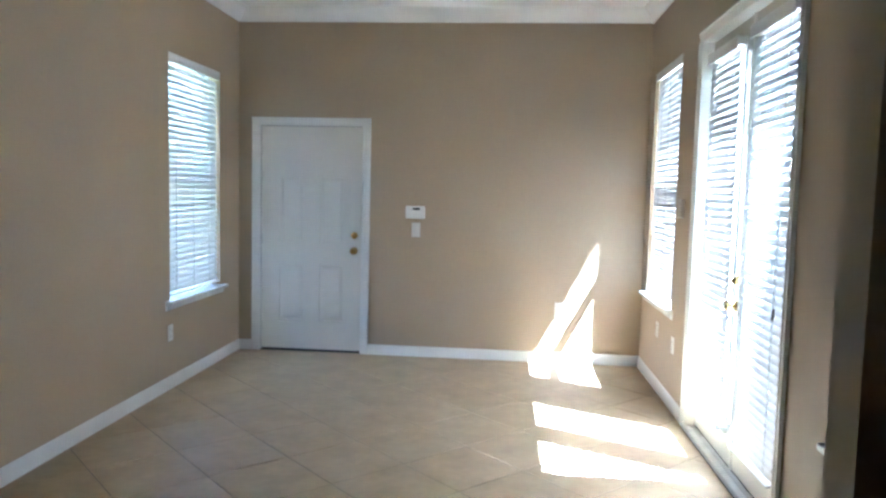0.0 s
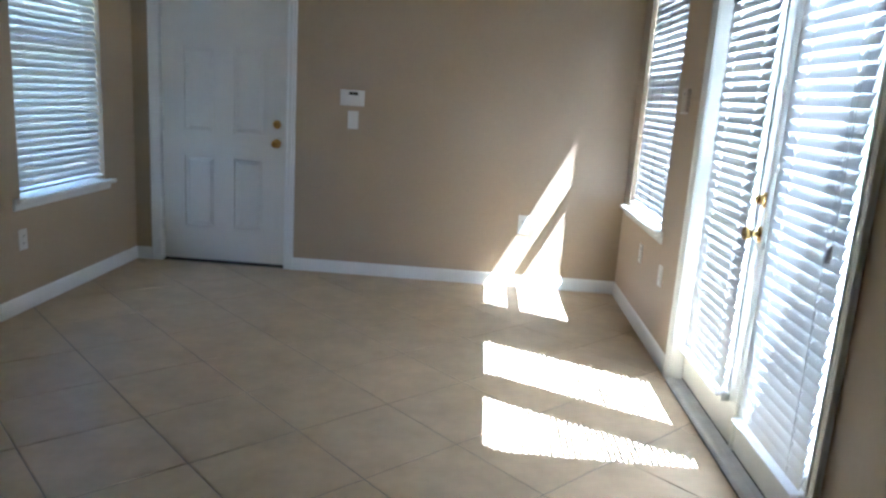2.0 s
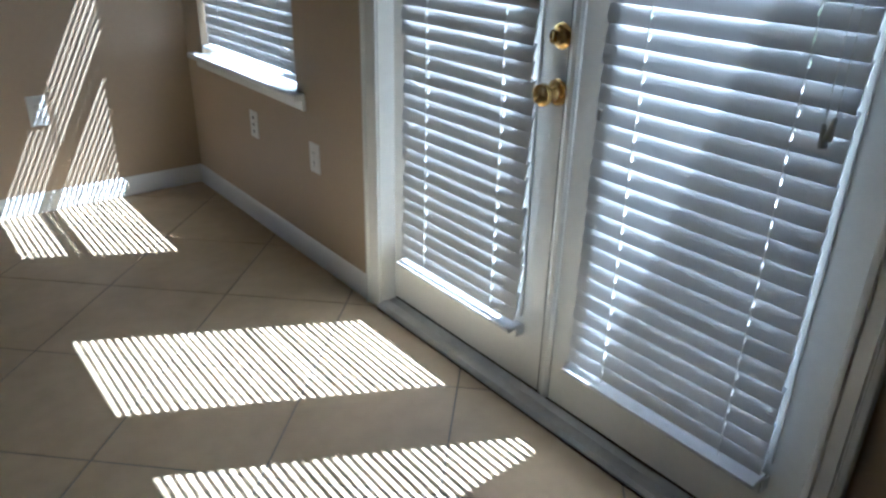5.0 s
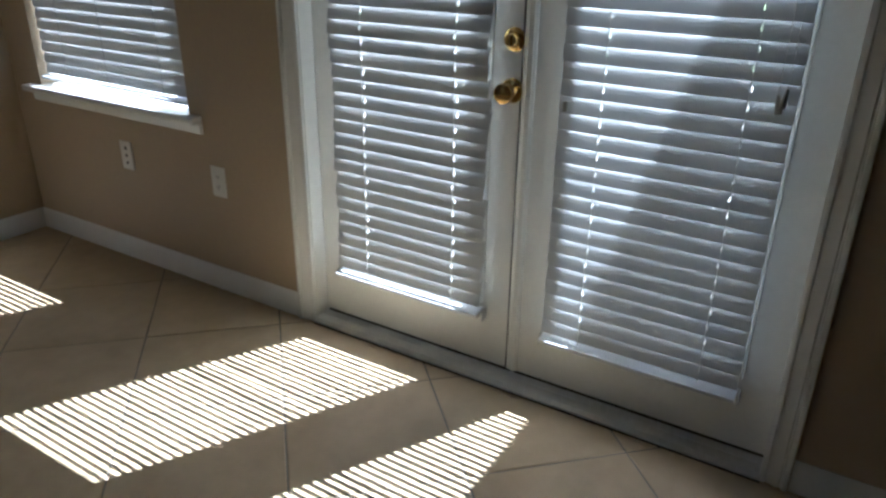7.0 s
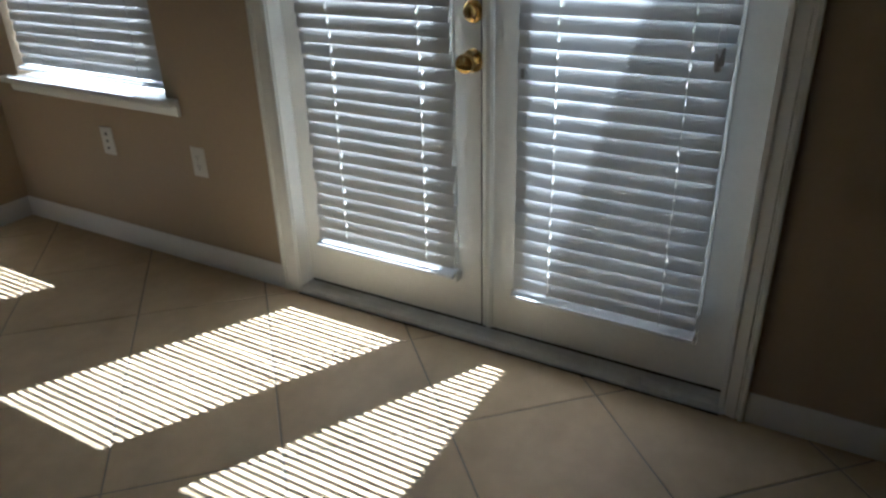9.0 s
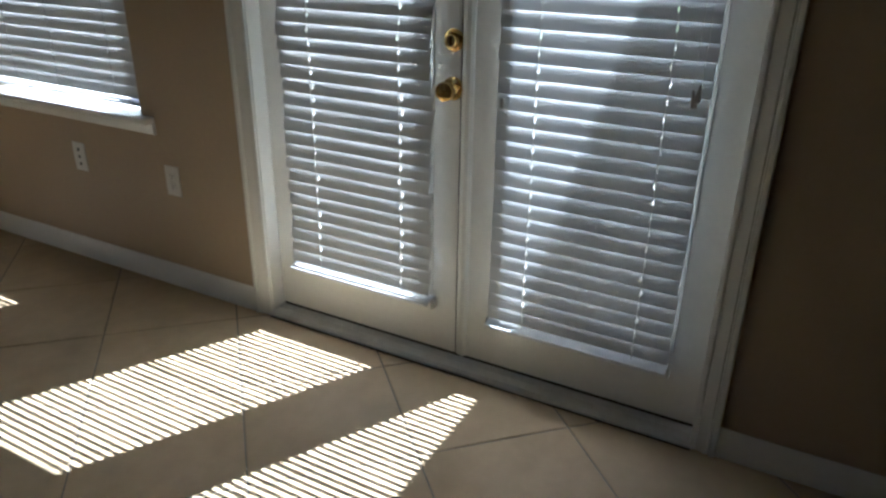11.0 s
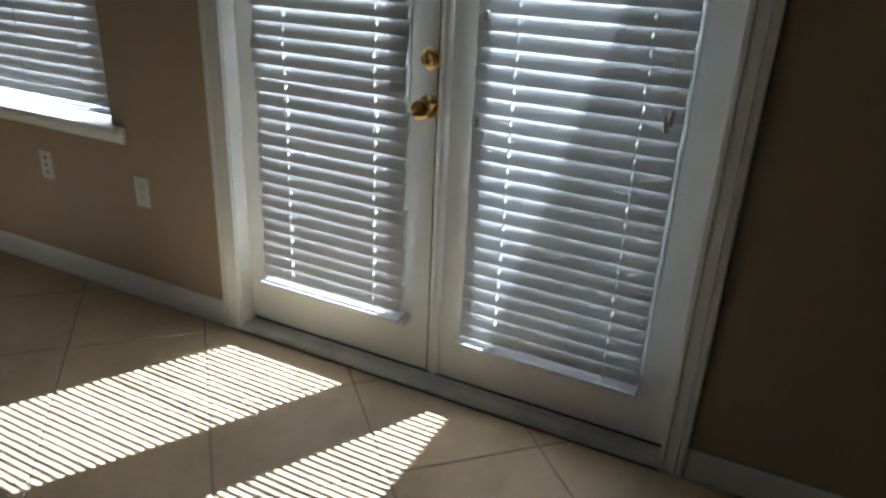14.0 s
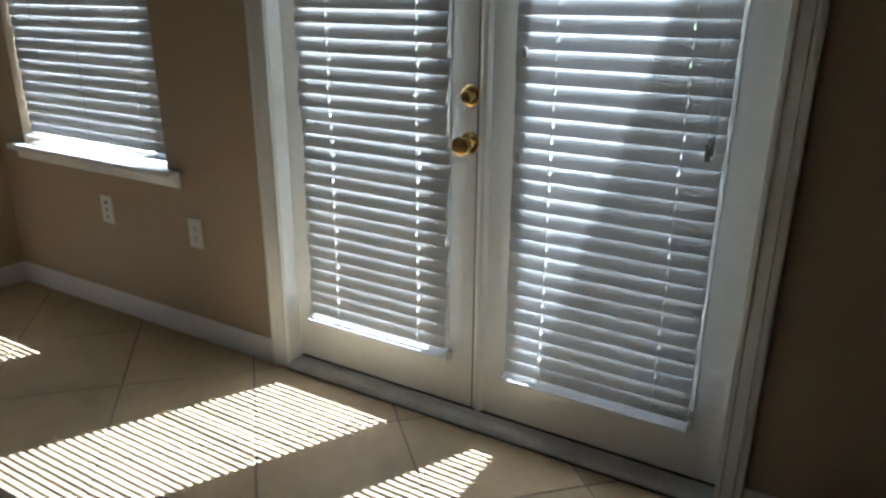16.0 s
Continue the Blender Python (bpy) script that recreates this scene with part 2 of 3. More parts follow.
casing("trim_entry_door", FAR, "x", (0, -1, 0), -1.742, -0.808, 2.037, "white moulded casing round the entry door")


# ---- windows and blinds ----
def window(name, inner, outer, ys, zs, m_label, strip=0.0, rail_up=0.01):
    """A single-hung window in a plastered recess. inner: the wall's face in the room; outer: the wall's outside."""
    s = 1 if outer > inner else -1
    y0, y1 = ys
    z0, z1 = zs
    holder = thing(name, Matrix.Translation((inner, (y0 + y1) / 2, z0)), m_label, "window", kind="structure")
    back_m = holder.matrix_basis.inverted()

    def put(name, bm, mat, label="", parent=holder, smooth=False):
        bm.transform(back_m)
        return part(name, bm, mat, parent, label, smooth)

    def across(depth0, depth1, *rest):
        a, b = inner + s * depth0, inner + s * depth1
        return (min(a, b), max(a, b), *rest)

    bm = bmesh.new()
    for rest in ((y0, y0 + 0.02, z0, z1), (y1 - 0.02, y1, z0, z1), (y0 + 0.02, y1 - 0.02, z0, z0 + 0.02), (y0 + 0.02, y1 - 0.02, z1 - 0.02, z1)):
        box(bm, *across(0.10, 0.15, *rest))
    if strip:
        box(bm, *across(0.102, 0.148, y1 - 0.02 - strip, y1 - 0.0205, z0 + 0.0205, z1 - 0.0205))
    put("window_frame", bm, VINYL)
    y1 = y1 - strip
    mid = (z0 + z1) / 2 + rail_up
    for low, high, d in ((z0 + 0.02, mid + 0.04, 0.105), (mid - 0.04, z1 - 0.02, 0.128)):
        bm = bmesh.new()
        for rest in ((y0 + 0.02, y0 + 0.05, low, high), (y1 - 0.05, y1 - 0.02, low, high), (y0 + 0.05, y1 - 0.05, low, low + 0.04), (y0 + 0.05, y1 - 0.05, high - 0.04, high)):
            box(bm, *across(d, d + 0.022, *rest))
        sash = put("sash", bm, VINYL)
        put("pane", boxed(*across(d + 0.009, d + 0.013, y0 + 0.051, y1 - 0.051, low + 0.041, high - 0.041)), GLASS, parent=sash)
    y1 = ys[1]
    bm = boxed(*across(-0.045, 0.10, y0, y1, z0 - 0.022, z0 + 0.004), 0.004)
    sill = put("window_sill", bm, TRIM, "white painted window sill")
    put("sill_nose", boxed(*across(-0.05, -0.001, y0 - 0.07, min(y1 + 0.07, FAR - 0.03), z0 - 0.0225, z0 + 0.0035), 0.006, 3), TRIM, parent=sill, smooth=True)
    bm = swept([(0, 0), (0.010, 0), (0.014, 0.010), (0.014, 0.034), (0.018, 0.041), (0, 0.041)], (inner, y0 - 0.066, z0 - 0.0635), (inner, min(y1 + 0.05, FAR - 0.05), z0 - 0.0635), (-s, 0, 0))
    put("apron", bm, TRIM, parent=sill, smooth=True)
    return holder


window("window_1", LEFT, LEFT - THICK, WIN_LEFT, Z_LEFT, "white single-hung window behind a lowered blind")
window("window_2", RIGHT, RIGHT + THICK, WIN_RIGHT, Z_RIGHT, "white single-hung window behind a lowered sunlit blind", 0.02, 0.086)
window("window_3", RIGHT, RIGHT + THICK, WIN_NEAR, Z_NEAR, "white single-hung window behind a lowered blind in shade")

SLAT_WIDTH = 0.05


def slat_mesh(length, holes, mat):
    """A crowned slat along y, 3 mm thick, with a slot for the cord at each ladder."""
    bm = bmesh.new()
    half, slot = SLAT_WIDTH / 2, 0.0022

    def strip(ya, yb, us):
        ring = []
        for side in (1, -1):
            for u in us[::side]:
                ring.append((u * half, 0.0028 * (1 - u * u) + side * (0.0016 if abs(u) < 0.99 else 0.0009)))
        ends = [[bm.verts.new((a, y, h)) for a, h in ring] for y in (ya, yb)]
        n = len(ring)
        for k in range(n):
            bm.faces.new((ends[0][k], ends[0][(k + 1) % n], ends[1][(k + 1) % n], ends[1][k]))
        bm.faces.new(ends[0])
        bm.faces.new(ends[1])

    at = -length / 2
    for u in sorted(holes):
        strip(at, u - slot, (-1, -0.45, 0.45, 1))
        strip(u - slot, u + slot, (-1, -0.26))
        strip(u - slot, u + slot, (0.26, 1))
        at = u + slot
    strip(at, length / 2, (-1, -0.45, 0.45, 1))
    bmesh.ops.recalc_face_normals(bm, faces=bm.faces[:])
    return mesh_of("slat", bm, mat, True)


def cord_mesh(points, radius, sides=6):
    bm = bmesh.new()
    rings = []
    for p in points:
        rings.append([bm.verts.new((p[0] + radius * math.cos(2 * math.pi * k / sides), p[1] + radius * math.sin(2 * math.pi * k / sides), p[2])) for k in range(sides)])
    for r0, r1 in zip(rings, rings[1:]):
        for k in range(sides):
            bm.faces.new((r0[k], r0[(k + 1) % sides], r1[(k + 1) % sides], r1[k]))
    bm.faces.new(rings[0])
    bm.faces.new(rings[-1])
    bmesh.ops.recalc_face_normals(bm, faces=bm.faces[:])
    return bm


def blind(x, y0, y1, z0, z1, room, tilt, label, ladders, seed, skewed=(), cords=None, brackets=False, slots=True, valance=0.065, pitch=0.0435, first=0.06, slip=0.0012, mat=SLAT, wobble=0.7):
    """A slatted blind hung from z1 down to its bottom rail at z0. room: -1 where the room lies towards -x. tilt: how far the room edge hangs down."""
    rnd = random.Random(seed)
    holder = thing("window_blind", Matrix.Translation((x, (y0 + y1) / 2, z0)), label, "blind", "slatted window blinds")
    length, height = y1 - y0, z1 - z0
    part("headrail", boxed(-0.022, 0.022, -length / 2 + 0.003, length / 2 - 0.003, height - 0.045, height, 0.002), SLAT, holder)
    bm = swept([(0, 0), (0.006, 0), (0.009, 0.006), (0.007, 0.014), (0.007, valance - 0.014), (0.01, valance - 0.006), (0.008, valance), (0, valance)],
               (room * 0.024, -length / 2 - 0.004, height - valance + 0.002), (room * 0.024, length / 2 + 0.004, height - valance + 0.002), (room, 0, 0))
    part("valance", bm, SLAT, holder, smooth=True)
    data = slat_mesh(length - 0.006, ladders if slots else (), mat)
    turn = -room * tilt
    n = int((height - valance - first) / pitch) + 1
    for k in range(n):
        z = first + pitch * k
        lean, off = rnd.gauss(0, wobble), rnd.gauss(0, slip)
        roll_by = rnd.gauss(0, 0.1 * wobble)
        for at, by, extra in skewed:
            if at == k:
                lean, roll_by = lean + extra, by
        piece("slat", data, holder, pose(0, off, z, roll_by, -turn + lean, rnd.gauss(0, 0.1)))
    bm = boxed(-SLAT_WIDTH / 2, SLAT_WIDTH / 2, -length / 2 + 0.002, length / 2 - 0.002, -0.0065, 0.0065, 0.0025)
    rail = part("bottom_rail", bm, SLAT, holder, "white bottom rail", True)
    rail.matrix_basis = pose(room * 0.006, 0, 0.027, 0, -turn * 0.14, 0)
    reach = SLAT_WIDTH / 2 * math.cos(radians(tilt)) + 0.0016
    for u in ladders:
        for side in (-1, 1):
            rungs = [(side * reach, u + 0.0012 * math.sin(k * 1.7), 0.03 + (height - 0.075) * k / 14) for k in range(15)]
            part("ladder_cord", cord_mesh(rungs, 0.0011), CORD if slots else CORD_SHADE, holder)
        part("lift_cord", cord_mesh([(0, u, 0.03), (0, u, height - 0.04)], 0.0009), CORD if slots else CORD_SHADE, holder)
        part("cord_plug", turned([(-0.004, 0.0045), (0.0, 0.005), (0.001, 0.004)], "z", 10), PLATE, holder, smooth=True).matrix_basis = pose(0, u, 0.008)
    if cords:
        u, low = cords
        for k, d in ((0, 0.0), (1, 0.017)):
            zt = low - z0 - 0.014 * k
            part("pull_cord", cord_mesh([(room * 0.032, u + d * 0.6, height - 0.05), (room * 0.030, u + d, (height + zt) / 2), (room * 0.031, u + d, zt)], 0.0011), CORD, holder)
            t = part("tassel", turned([(-0.042, 0.0078), (-0.036, 0.0082), (-0.014, 0.0046), (-0.004, 0.004), (0.0, 0.0022)], "z", 12), TASSEL, holder, "small grey cord tassel", True)
            t.matrix_basis = pose(room * 0.031, u + d, zt + 0.002, 8 - 18 * k, 0, 0)
    if cords:
        for u_by, up in ((0.025, 0.722), (0.034, 1.002)):
            clip = part("loose_clip", boxed(-0.004, 0.004, -0.005, 0.005, -0.014, 0.012, 0.002), TASSEL, holder, "small grey broken clip", True)
            clip.matrix_basis = pose(room * 0.02, length / 2 - u_by, up)
    if brackets:
        for side in (-1, 1):
            bm = bmesh.new()
            box(bm, -0.008, 0.024, -0.0015, 0.0015, -0.012, 0.022)
            box(bm, 0.0215, 0.024, -0.010 + 0.0115 * (side < 0), 0.010 - 0.0115 * (side > 0), -0.012, 0.022)
            part("hold_down_bracket", bm, HINGE, holder, "small hold-down bracket").matrix_basis = pose(0, side * (length / 2 + 0.003), 0.012)
    return holder


TILT = 75
blind(RIGHT + 0.03, 4.185, 4.750, 0.192, 2.345, -1, 74.8, "white two-inch slat blind with bent slats on the french door", (-0.172, 0.156), 3, pitch=0.0433, first=0.070, slip=0.0035, mat=SLAT_DARK, wobble=1.2,
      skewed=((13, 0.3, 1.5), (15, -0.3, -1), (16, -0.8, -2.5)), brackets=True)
blind(RIGHT + 0.03, 3.420, 3.982, 0.178, 2.345, -1, TILT, "white two-inch slat blind with cord and tassel on the french door", (-0.177, 0.164), 4, pitch=0.0438, first=0.068, cords=(-0.256, 1.003), brackets=True)
blind(RIGHT + 0.034, WIN_RIGHT[0] + 0.006, WIN_RIGHT[1] - 0.006, Z_RIGHT[0] + 0.012, Z_RIGHT[1] - 0.002, -1, 78, "white two-inch slat blind lowered over a sunny window", (-0.3, 0.03, 0.3), 5, slots=False, pitch=0.0445, first=0.063, mat=SLAT_DARK)
# The patio roof's shade on this blind is put into its darker slat colour
blind(RIGHT + 0.034, WIN_NEAR[0] + 0.006, WIN_NEAR[1] - 0.006, Z_NEAR[0] + 0.012, Z_NEAR[1] - 0.002, -1, 80, "white two-inch slat blind lowered over a shaded window", (-0.3, 0.0, 0.3), 6, pitch=0.0445, first=0.063, mat=SLAT_DARK)
blind(LEFT - 0.034, WIN_LEFT[0] + 0.006, WIN_LEFT[1] - 0.006, Z_LEFT[0] + 0.012, Z_LEFT[1] - 0.002, 1, 63, "white two-inch slat blind lowered over the far window", (-0.3, 0.0, 0.3), 7, pitch=0.0445, first=0.063, mat=SLAT_DARK)


# ---- doors ----
def knob_set(parent, where, out, small):
    """A brass knob or thumb-turn on its rose, sticking out along out."""
    prof = ([(0, 0.031), (0.004, 0.032), (0.009, 0.028), (0.011, 0.021), (0.022, 0.0185), (0.026, 0.0195), (0.03, 0.017), (0.031, 0.008)] if small else
            [(0, 0.033), (0.004, 0.034), (0.009, 0.030), (0.012, 0.017), (0.018, 0.0125), (0.034, 0.0125), (0.040, 0.020), (0.046, 0.0265), (0.054, 0.0285), (0.062, 0.0265), (0.066, 0.019), (0.0665, 0.004)])
    ob = part("deadbolt" if small else "door_knob", turned(prof, "x", 28), BRASS, parent, "polished brass deadbolt" if small else "polished brass door knob", True)
    ob.matrix_basis = Matrix.Translation(where) @ Vector(out).to_track_quat("X", "Z").to_matrix().to_4x4()
    if small:
        turn_bm = boxed(0.03, 0.042, -0.004, 0.004, -0.014, 0.014, 0.003)
        part("thumb_turn", turn_bm, BRASS, ob, smooth=True)
    else:
        part("key_button", turned([(0.066, 0.006), (0.0685, 0.0055), (0.069, 0.002)], "x", 14), BRASS, ob, smooth=True)


def french_leaf(name, y0, y1, glass, label):
    holder = thing(name, Matrix.Translation((1.72, (y0 + y1) / 2, 0)), label, "door", kind="structure")
    back_m = holder.matrix_basis.inverted()

    def put(name, bm, mat, label="", smooth=False, parent=holder):
        bm.transform(back_m)
        return part(name, bm, mat, parent, label, smooth)

    low, high, g0, g1 = 0.032, 2.436, glass[0], glass[1]
    gl, gh = 0.262, 2.29
    for part_name, rest in (("stile", (y0, g0, low, high)), ("stile", (g1, y1, low, high)), ("bottom_rail", (g0, g1, low, gl)), ("top_rail", (g0, g1, gh, high))):
        put(part_name, boxed(1.722, 1.765, *rest), FRENCH)
    for rest, ax in (((g0 - 0.02, g0 + 0.004, gl - 0.02, gh + 0.02), 0), ((g1 - 0.004, g1 + 0.02, gl - 0.02, gh + 0.02), 0), ((g0 + 0.004, g1 - 0.004, gl - 0.02, gl + 0.012), 1), ((g0 + 0.004, g1 - 0.004, gh - 0.012, gh + 0.02), 1)):
        put("glazing_bead", boxed(1.714, 1.7215, *rest, 0.003), FRENCH, smooth=True)
    put("pane", boxed(1.741, 1.746, g0 + 0.001, g1 - 0.001, gl + 0.001, gh - 0.001), GLASS)
    put("door_sweep", boxed(1.7235, 1.763, y0 + 0.004, y1 - 0.004, 0.0225, low - 0.0005), RUBBER)
    return holder


door_2 = french_leaf("door_2", 4.087, 4.838, (4.214, 4.722), "closed cream-white glazed french door with brass knob")
door_3 = french_leaf("door_3", 3.323, 4.081, (3.437, 3.934), "closed cream-white glazed french door without knob")
off = Vector((1.72, (4.087 + 4.838) / 2, 0))
knob_set(door_2, Vector((1.7215, 4.131, 1.047)) - off, (-1, 0, 0), True)
knob_set(door_2, Vector((1.7215, 4.131, 0.912)) - off, (-1, 0, 0), False)
bm = swept([(0, -0.018), (0.006, -0.018), (0.009, -0.012), (0.012, -0.01), (0.012, 0.004), (0.008, 0.008), (0.006, 0.018), (0, 0.018)], (0, 0, 0.035), (0, 0, 2.435), (-1, 0, 0), Vector((0, 1, 0)))
bm.transform(Matrix.Translation((0.0015, 4.083 - (3.323 + 4.081) / 2, 0)))
part("astragal", bm, FRENCH, door_3, smooth=True)
part("weatherstrip", boxed(-0.002, 0.003, 0.402, 0.4055, 0.035, 2.435), SEAL, door_3, "grey weatherstrip")

# Jambs, stops and threshold of the french doors
holder = thing("door_frame_french", Matrix.Translation((RIGHT, 4.08, 0)), "white jamb and aluminium threshold under the french doors", "door frame", kind="structure")
back_m = holder.matrix_basis.inverted()
for name, rest, mat, rnd_by in (("jamb", (RIGHT - 0.002, RIGHT + THICK, 3.288, 3.319, 0, 2.441), FRENCH, 0.002), ("jamb", (RIGHT - 0.002, RIGHT + THICK, 4.842, 4.873, 0, 2.441), FRENCH, 0.002),
                                ("head_jamb", (RIGHT - 0.002, RIGHT + THICK, 3.288, 4.873, 2.4415, 2.473), TRIM, 0.002)):
    bm = boxed(*rest, rnd_by)
    bm.transform(back_m)
    part(name, bm, mat, holder)
bm = swept([(0, 0.001), (0.0, 0.010), (0.010, 0.021), (0.034, 0.0225), (0.05, 0.018), (0.054, 0.021), (0.172, 0.021), (0.172, 0.001)], (1.646, 3.3195, 0), (1.646, 4.8415, 0), (1, 0, 0))
bm.transform(back_m)
part("threshold", bm, SILLM, holder, "dull aluminium threshold", True)
bm = boxed(1.642, 1.6465, 3.3195, 4.8415, -0.004, 0.0035)
bm.transform(back_m)
part("sealant_joint", bm, RUBBER, holder)


def entry_door():
    x0, x1 = -1.733, -0.817
    holder = thing("door_1", Matrix.Translation(((x0 + x1) / 2, FAR + 0.03, 0)), "closed white panelled entry door with brass locks", "door", kind="structure")
    w = x1 - x0
    bm = bmesh.new()
    box(bm, -w / 2, w / 2, 0.014, 0.044, 0.018, 2.032)
    part("slab", bm, DOOR, holder)
    cols = ((-0.295, -0.07), (0.075, 0.30))
    rows = ((0.27, 0.80), (0.98, 1.59))
    # Stiles and rails stand proud of the slab, so that each panel lies in a moulded recess
    bm = bmesh.new()
    xs = [-w / 2, cols[0][0], cols[0][1], cols[1][0], cols[1][1], w / 2]
    for a, b in ((xs[0], xs[1]), (xs[2], xs[3]), (xs[4], xs[5])):
        box(bm, a, b, 0.0, 0.0142, 0.018, 2.032)
    for a, b in cols:
        for low, high in ((0.018, rows[0][0]), (rows[0][1], rows[1][0]), (rows[1][1], 2.032)):
            box(bm, a, b, 0.0, 0.0142, low, high)
    part("stiles_and_rails", bm, DOOR, holder)
    for a, b in cols:
        for low, high in rows:
            bm = boxed(a + 0.012, b - 0.012, 0.003, 0.0142, low + 0.012, high - 0.012)
            for v in bm.verts:
                if v.co.y < 0.008:
                    v.co.x += 0.028 if v.co.x < (a + b) / 2 else -0.028
                    v.co.z += 0.028 if v.co.z < (low + high) / 2 else -0.028
            part("panel", bm, DOOR, holder)
    knob_set(holder, Vector((0.395, 0.0, 1.068)), (0, -1, 0), True)
    knob_set(holder, Vector((0.395, 0.0, 0.93)), (0, -1, 0), False)
    for z in (0.22, 1.02, 1.82):
        bm = turned([(-0.05, 0.004), (-0.048, 0.0062), (0.048, 0.0062), (0.05, 0.004)], "z", 12)
        box(bm, -0.001, 0.016, -0.002, 0.0, -0.045, 0.045)
        part("hinge", bm, HINGE, holder, "painted butt hinge", True).matrix_basis = pose(-w / 2 - 0.004, -0.006, z)
    part("door_sweep", boxed(-w / 2, w / 2, 0.008, 0.04, 0.003, 0.0175), RUBBER, holder)


entry_door()
holder = thing("door_frame_entry", Matrix.Translation((-1.275, FAR, 0)), "white jamb round the entry door", "door frame", kind="structure")
for name, rest in (("jamb", (-0.489, -0.4635, -0.002, THICK, 0, 2.0395)), ("jamb", (0.4635, 0.489, -0.002, THICK, 0, 2.0395)), ("head_jamb", (-0.489, 0.489, -0.002, THICK, 2.04, 2.069)),
                   ("stop", (-0.463, -0.45, 0.0755, 0.11, 0, 2.0395)), ("stop", (0.45, 0.463, 0.0755, 0.11, 0, 2.0395))):
    part(name, boxed(*rest, 0.0015), TRIM, holder)
part("threshold", boxed(-0.463, 0.463, 0.022, THICK, -0.002, 0.0025), RUBBER, holder, "dark metal threshold")
structure("wall_porch", boxed(-2.2, -0.4, FAR + THICK + 0.004, FAR + THICK + 0.03, -0.05, 2.4), STUCCO, "plain outer panel behind the entry door", "wall")


# ---- plates and devices ----
def plate(name, place, out, label, category, holes, size=(0.072, 0.117)):
    """A rounded wall plate facing out; holes: (across, up, width, height) dark or raised details."""
    turn = Vector(out).to_track_quat("-Y", "Z").to_matrix().to_4x4()
    holder = thing(name, Matrix.Translation(place) @ turn, label, category)
    bm = boxed(-size[0] / 2, size[0] / 2, -0.006, 0.0, -size[1] / 2, size[1] / 2, 0.0035, 3)
    part("cover_plate", bm, PLATE, holder, smooth=True)
    for kind, u, v, w, h in holes:
        if kind == "face":
            part("socket_face", boxed(u - w / 2, u + w / 2, -0.0085, -0.0055, v - h / 2, v + h / 2, 0.003, 2), PLATE, holder, smooth=True)
            for du in (-0.0065, 0.0065):
                part("slot", boxed(u + du - 0.0017, u + du + 0.0017, -0.0088, -0.0080, v - 0.001, v + 0.0075), SLOT, holder)
            part("slot", boxed(u - 0.0024, u + 0.0024, -0.0088, -0.0080, v - 0.0105, v - 0.006), SLOT, holder)
        elif kind == "jack":
            part("jack", boxed(u - w / 2, u + w / 2, -0.0068, -0.0055, v - h / 2, v + h / 2), SLOT, holder)
        elif kind == "toggle":
            t = part("toggle", boxed(u - w / 2, u + w / 2, -0.017, 0.0, v - h / 2, v + h / 2, 0.002), PLATE, holder, smooth=True)
        elif kind == "rocker":
            part("rocker", boxed(u - w / 2, u + w / 2, -0.0085, -0.004, v - h / 2, v + h / 2, 0.0025), PLATE, holder, smooth=True)
        elif kind == "screw":
            part("screw", turned([(0, 0.003), (0.0012, 0.0026)], "y", 10), HINGE, holder, smooth=True).matrix_basis = pose(u, -0.0072, v)
    return holder


DUPLEX = (("face", 0, 0.0195, 0.034, 0.029), ("face", 0, -0.0195, 0.034, 0.029), ("screw", 0, 0, 0, 0))
plate("wall_outlet", (RIGHT, 5.283, 0.449), (-1, 0, 0), "white duplex outlet on the tan window wall", "outlet", DUPLEX)
plate("jack_plate", (RIGHT, 5.808, 0.463), (-1, 0, 0), "white plate with three dark jacks below the window", "wall plate", (("jack", 0, 0.03, 0.013, 0.013), ("jack", 0, 0.0, 0.011, 0.011), ("jack", 0, -0.03, 0.011, 0.011)))
plate("wall_outlet", (0.960, FAR, 0.468), (0, -1, 0), "white duplex outlet on the sunlit far wall", "outlet", DUPLEX, (0.076, 0.135))
plate("wall_outlet", (LEFT, 5.17, 0.41), (1, 0, 0), "white duplex outlet below the far window", "outlet", DUPLEX)
plate("light_switch", (-0.32, FAR, 1.139), (0, -1, 0), "white rocker switch below the alarm keypad", "switch", (("rocker", 0, 0, 0.034, 0.067),), (0.076, 0.127))
box_t = thing("thermostat", Matrix.Translation((RIGHT, 5.19, 1.41)), "tan plastic thermostat with a dark sensor dot", "thermostat")
part("housing", boxed(-0.022, 0.0, -0.043, 0.043, -0.06, 0.06, 0.006, 3), ALMOND, box_t, smooth=True)
part("lower_lip", boxed(-0.025, -0.004, -0.036, 0.036, -0.066, -0.0605, 0.002), PLATE, box_t, smooth=True)
part("sensor", turned([(-0.0245, 0.003), (-0.0238, 0.006), (-0.0215, 0.0065)], "x", 14), SLOT, box_t, "dark sensor dot", True).matrix_basis = pose(0, 0.0, 0.034)

keypad = thing("alarm_keypad", Matrix.Translation((-0.3275, FAR, 1.2935)), "white alarm keypad with a small dark display", "keypad")
part("housing", boxed(-0.085, 0.085, -0.028, 0.0, -0.055, 0.055, 0.006, 3), PLATE, keypad, smooth=True)
part("cover_flap", boxed(-0.08, 0.08, -0.0305, -0.0275, -0.05, 0.012, 0.002), PLATE, keypad, smooth=True)
part("display", boxed(-0.022, 0.042, -0.0292, -0.0275, 0.0215, 0.041, 0.0006, 1), LCD, keypad, "small dark display")

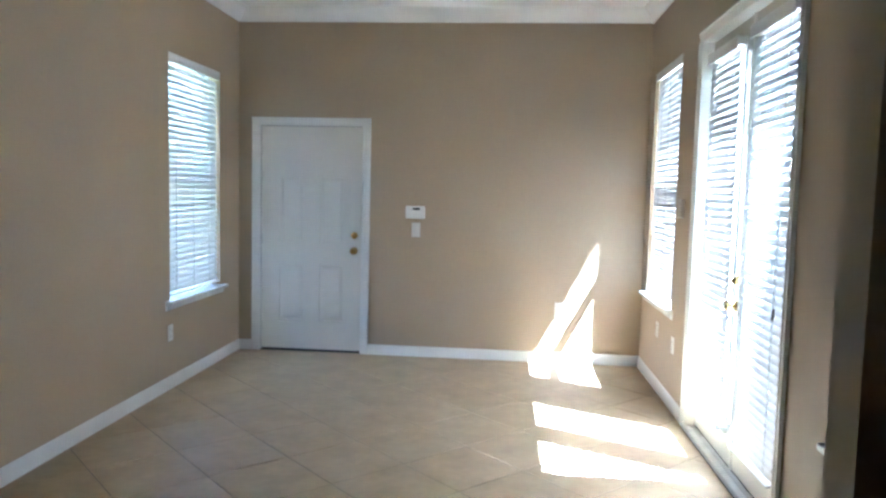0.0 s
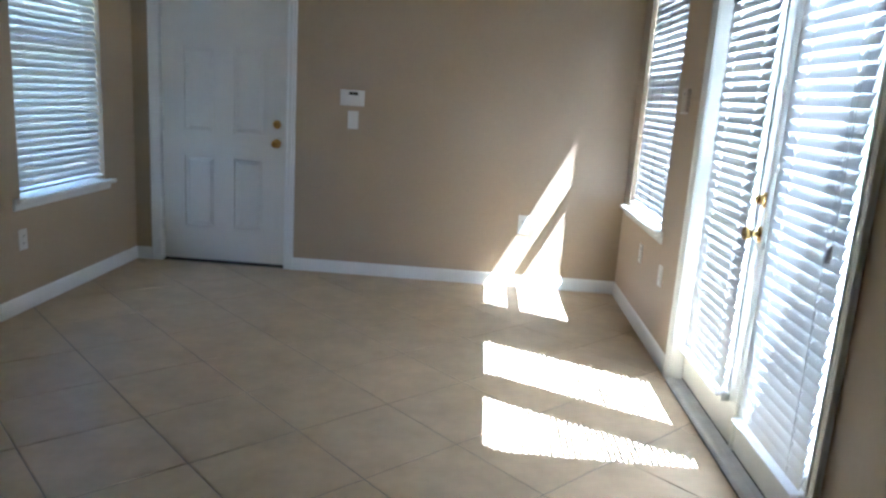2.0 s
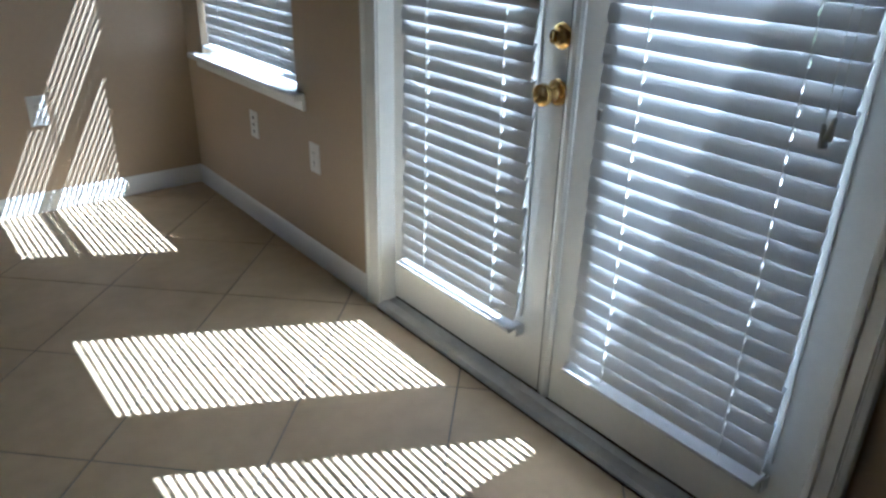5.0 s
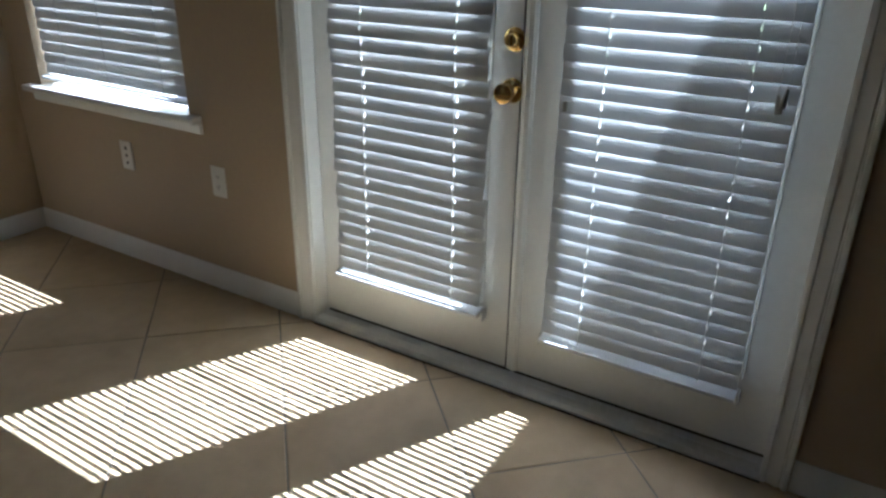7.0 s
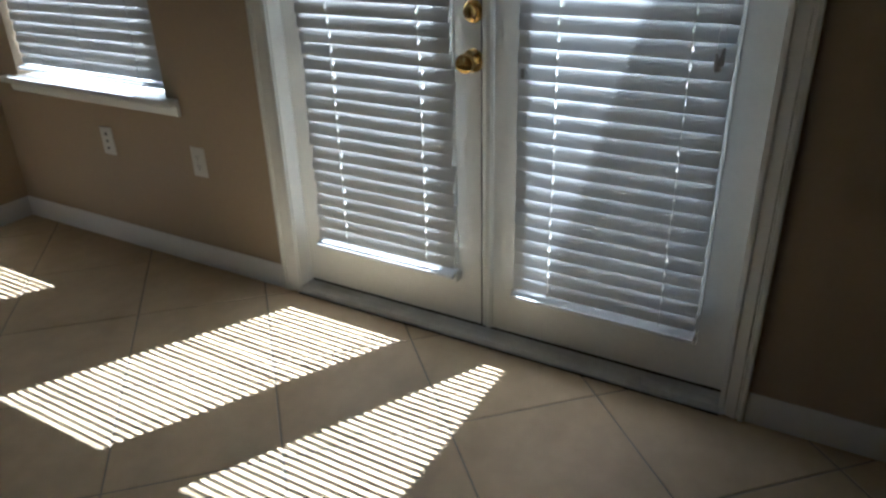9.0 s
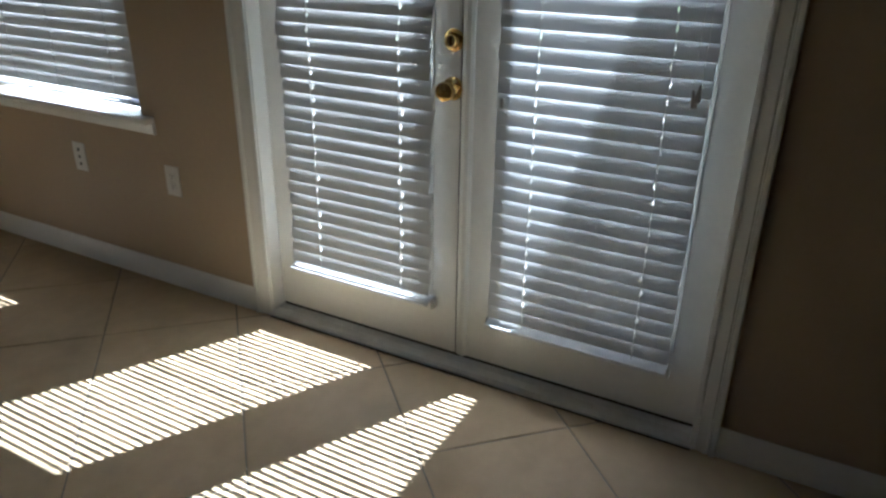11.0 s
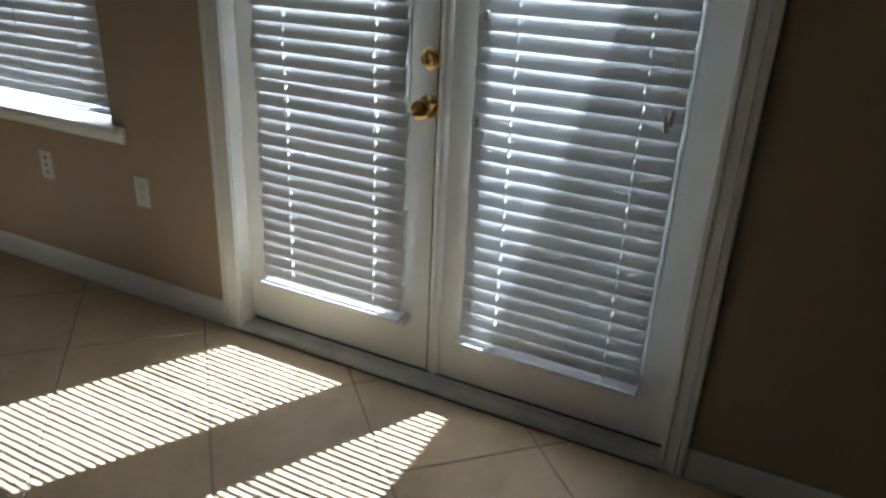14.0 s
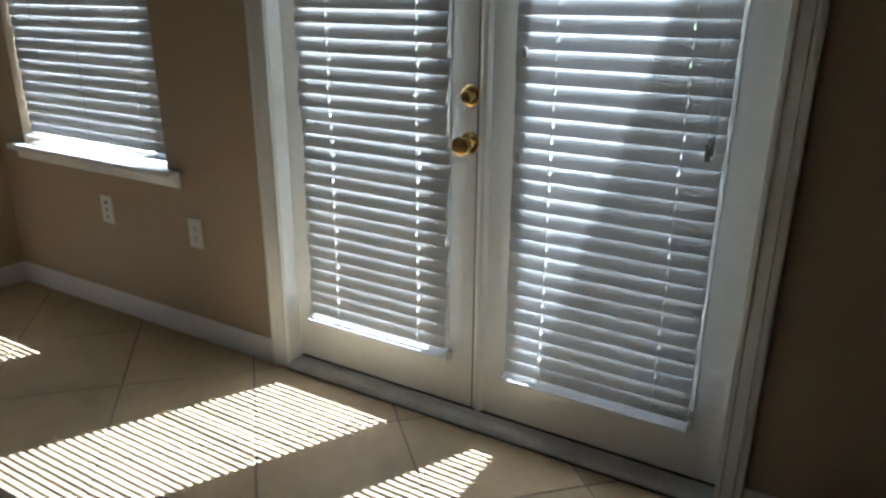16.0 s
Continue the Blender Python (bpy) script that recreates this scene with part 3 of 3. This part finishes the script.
# ---- outside: eaves, patio roof and ground ----
structure("roof_eave", boxed(RIGHT + THICK, 2.2265, 3.107, 9.0, 2.85, 3.02), SOFFIT, "white soffit and fascia of the eaves", "eaves")
structure("roof_patio", boxed(RIGHT + THICK, 5.2, -3.0, 3.105, 2.85, 3.02), SOFFIT, "white patio roof beside the house", "roof")
# The west eave is never in view; its depth is set to cut skylight
structure("roof_eave_west", boxed(LEFT - THICK - 0.9, LEFT - THICK, -3.0, 9.0, 2.85, 3.02), SOFFIT, "unseen white eave added to dim the west window", "eaves")
structure("ground", boxed(-400, 400, -400, 400, -0.45, -0.16), LAWN, "mown lawn round the house", "ground")
structure("pavement_west", boxed(-6.0, LEFT - THICK, -1.0, 16.0, -0.17, -0.04), PAVE, "weathered concrete drive beside the house", "drive")
structure("pavement", boxed(RIGHT + THICK, 8.0, -1.0, 16.0, -0.17, -0.04), PAVE, "weathered concrete patio slab outside the doors", "patio")

# ---- the tiled floor: square tiles laid on the diagonal ----
STEP, U0, V0, JOINT = 0.645, 2.08, 5.225, 0.0105
floor = structure("floor", boxed(LEFT - 0.01, RIGHT + 0.02, BACK - 0.01, FAR + 0.035, -0.2, -0.0025), GROUT, "beige ceramic tile floor laid on the diagonal", "floor")


def clipped(poly, x0, x1, y0, y1):
    for axis, value, sign in ((0, x0, 1), (0, x1, -1), (1, y0, 1), (1, y1, -1)):
        out = []
        for p, q in zip(poly, poly[1:] + poly[:1]):
            a, b = sign * (p[axis] - value), sign * (q[axis] - value)
            if a >= 0:
                out.append(p)
            if a * b < 0:
                t = a / (a - b)
                out.append((p[0] + t * (q[0] - p[0]), p[1] + t * (q[1] - p[1])))
        poly = out
        if len(poly) < 3:
            return []
    return poly


def tile_mesh(poly):
    bm = bmesh.new()
    cx, cy = sum(p[0] for p in poly) / len(poly), sum(p[1] for p in poly) / len(poly)

    def ring(inset, z):
        made = []
        for x, y in poly:
            d = math.hypot(x - cx, y - cy) or 1
            k = max(0.0, 1 - inset / d)
            made.append(bm.verts.new((cx + (x - cx) * k, cy + (y - cy) * k, z)))
        return made

    low, edge, top = ring(0, -0.008), ring(0, -0.0016), ring(0.0032, 0.0)
    n = len(poly)
    for a, b in ((low, edge), (edge, top)):
        for k in range(n):
            bm.faces.new((a[k], a[(k + 1) % n], b[(k + 1) % n], b[k]))
    bm.faces.new(top)
    bmesh.ops.recalc_face_normals(bm, faces=bm.faces[:])
    if bm.faces[-1].normal.z < 0:
        bmesh.ops.reverse_faces(bm, faces=bm.faces[:])
    return mesh_of("tile", bm, TILE)


half = STEP / 2 - JOINT / 2 * math.sqrt(2) / 2
whole = tile_mesh([(half, 0), (0, half), (-half, 0), (0, -half)])
rnd = random.Random(12)
for i in range(-16, 16):
    for j in range(-16, 16):
        u, v = U0 + (i + 0.5) * STEP, V0 + (j + 0.5) * STEP
        cx, cy = (v - u) / 2, (v + u) / 2
        poly = [(cx + half, cy), (cx, cy + half), (cx - half, cy), (cx, cy - half)]
        cut = clipped(poly, LEFT + 0.002, RIGHT - 0.002, BACK + 0.002, FAR - 0.002)
        if not cut:
            continue
        if len(cut) == 4 and all(abs(a - c) < 1e-6 and abs(b - d) < 1e-6 for (a, b), (c, d) in zip(cut, poly)):
            piece("tile", whole, floor, pose(cx, cy, rnd.uniform(-0.0004, 0.0002), rnd.gauss(0, 0.03), rnd.gauss(0, 0.03), 0))
        elif abs(sum(p[0] * q[1] - q[0] * p[1] for p, q in zip(cut, cut[1:] + cut[:1]))) > 0.002:
            mx, my = sum(p[0] for p in cut) / len(cut), sum(p[1] for p in cut) / len(cut)
            piece("tile", tile_mesh([(x - mx, y - my) for x, y in cut]), floor, pose(mx, my, rnd.uniform(-0.0004, 0.0002)))
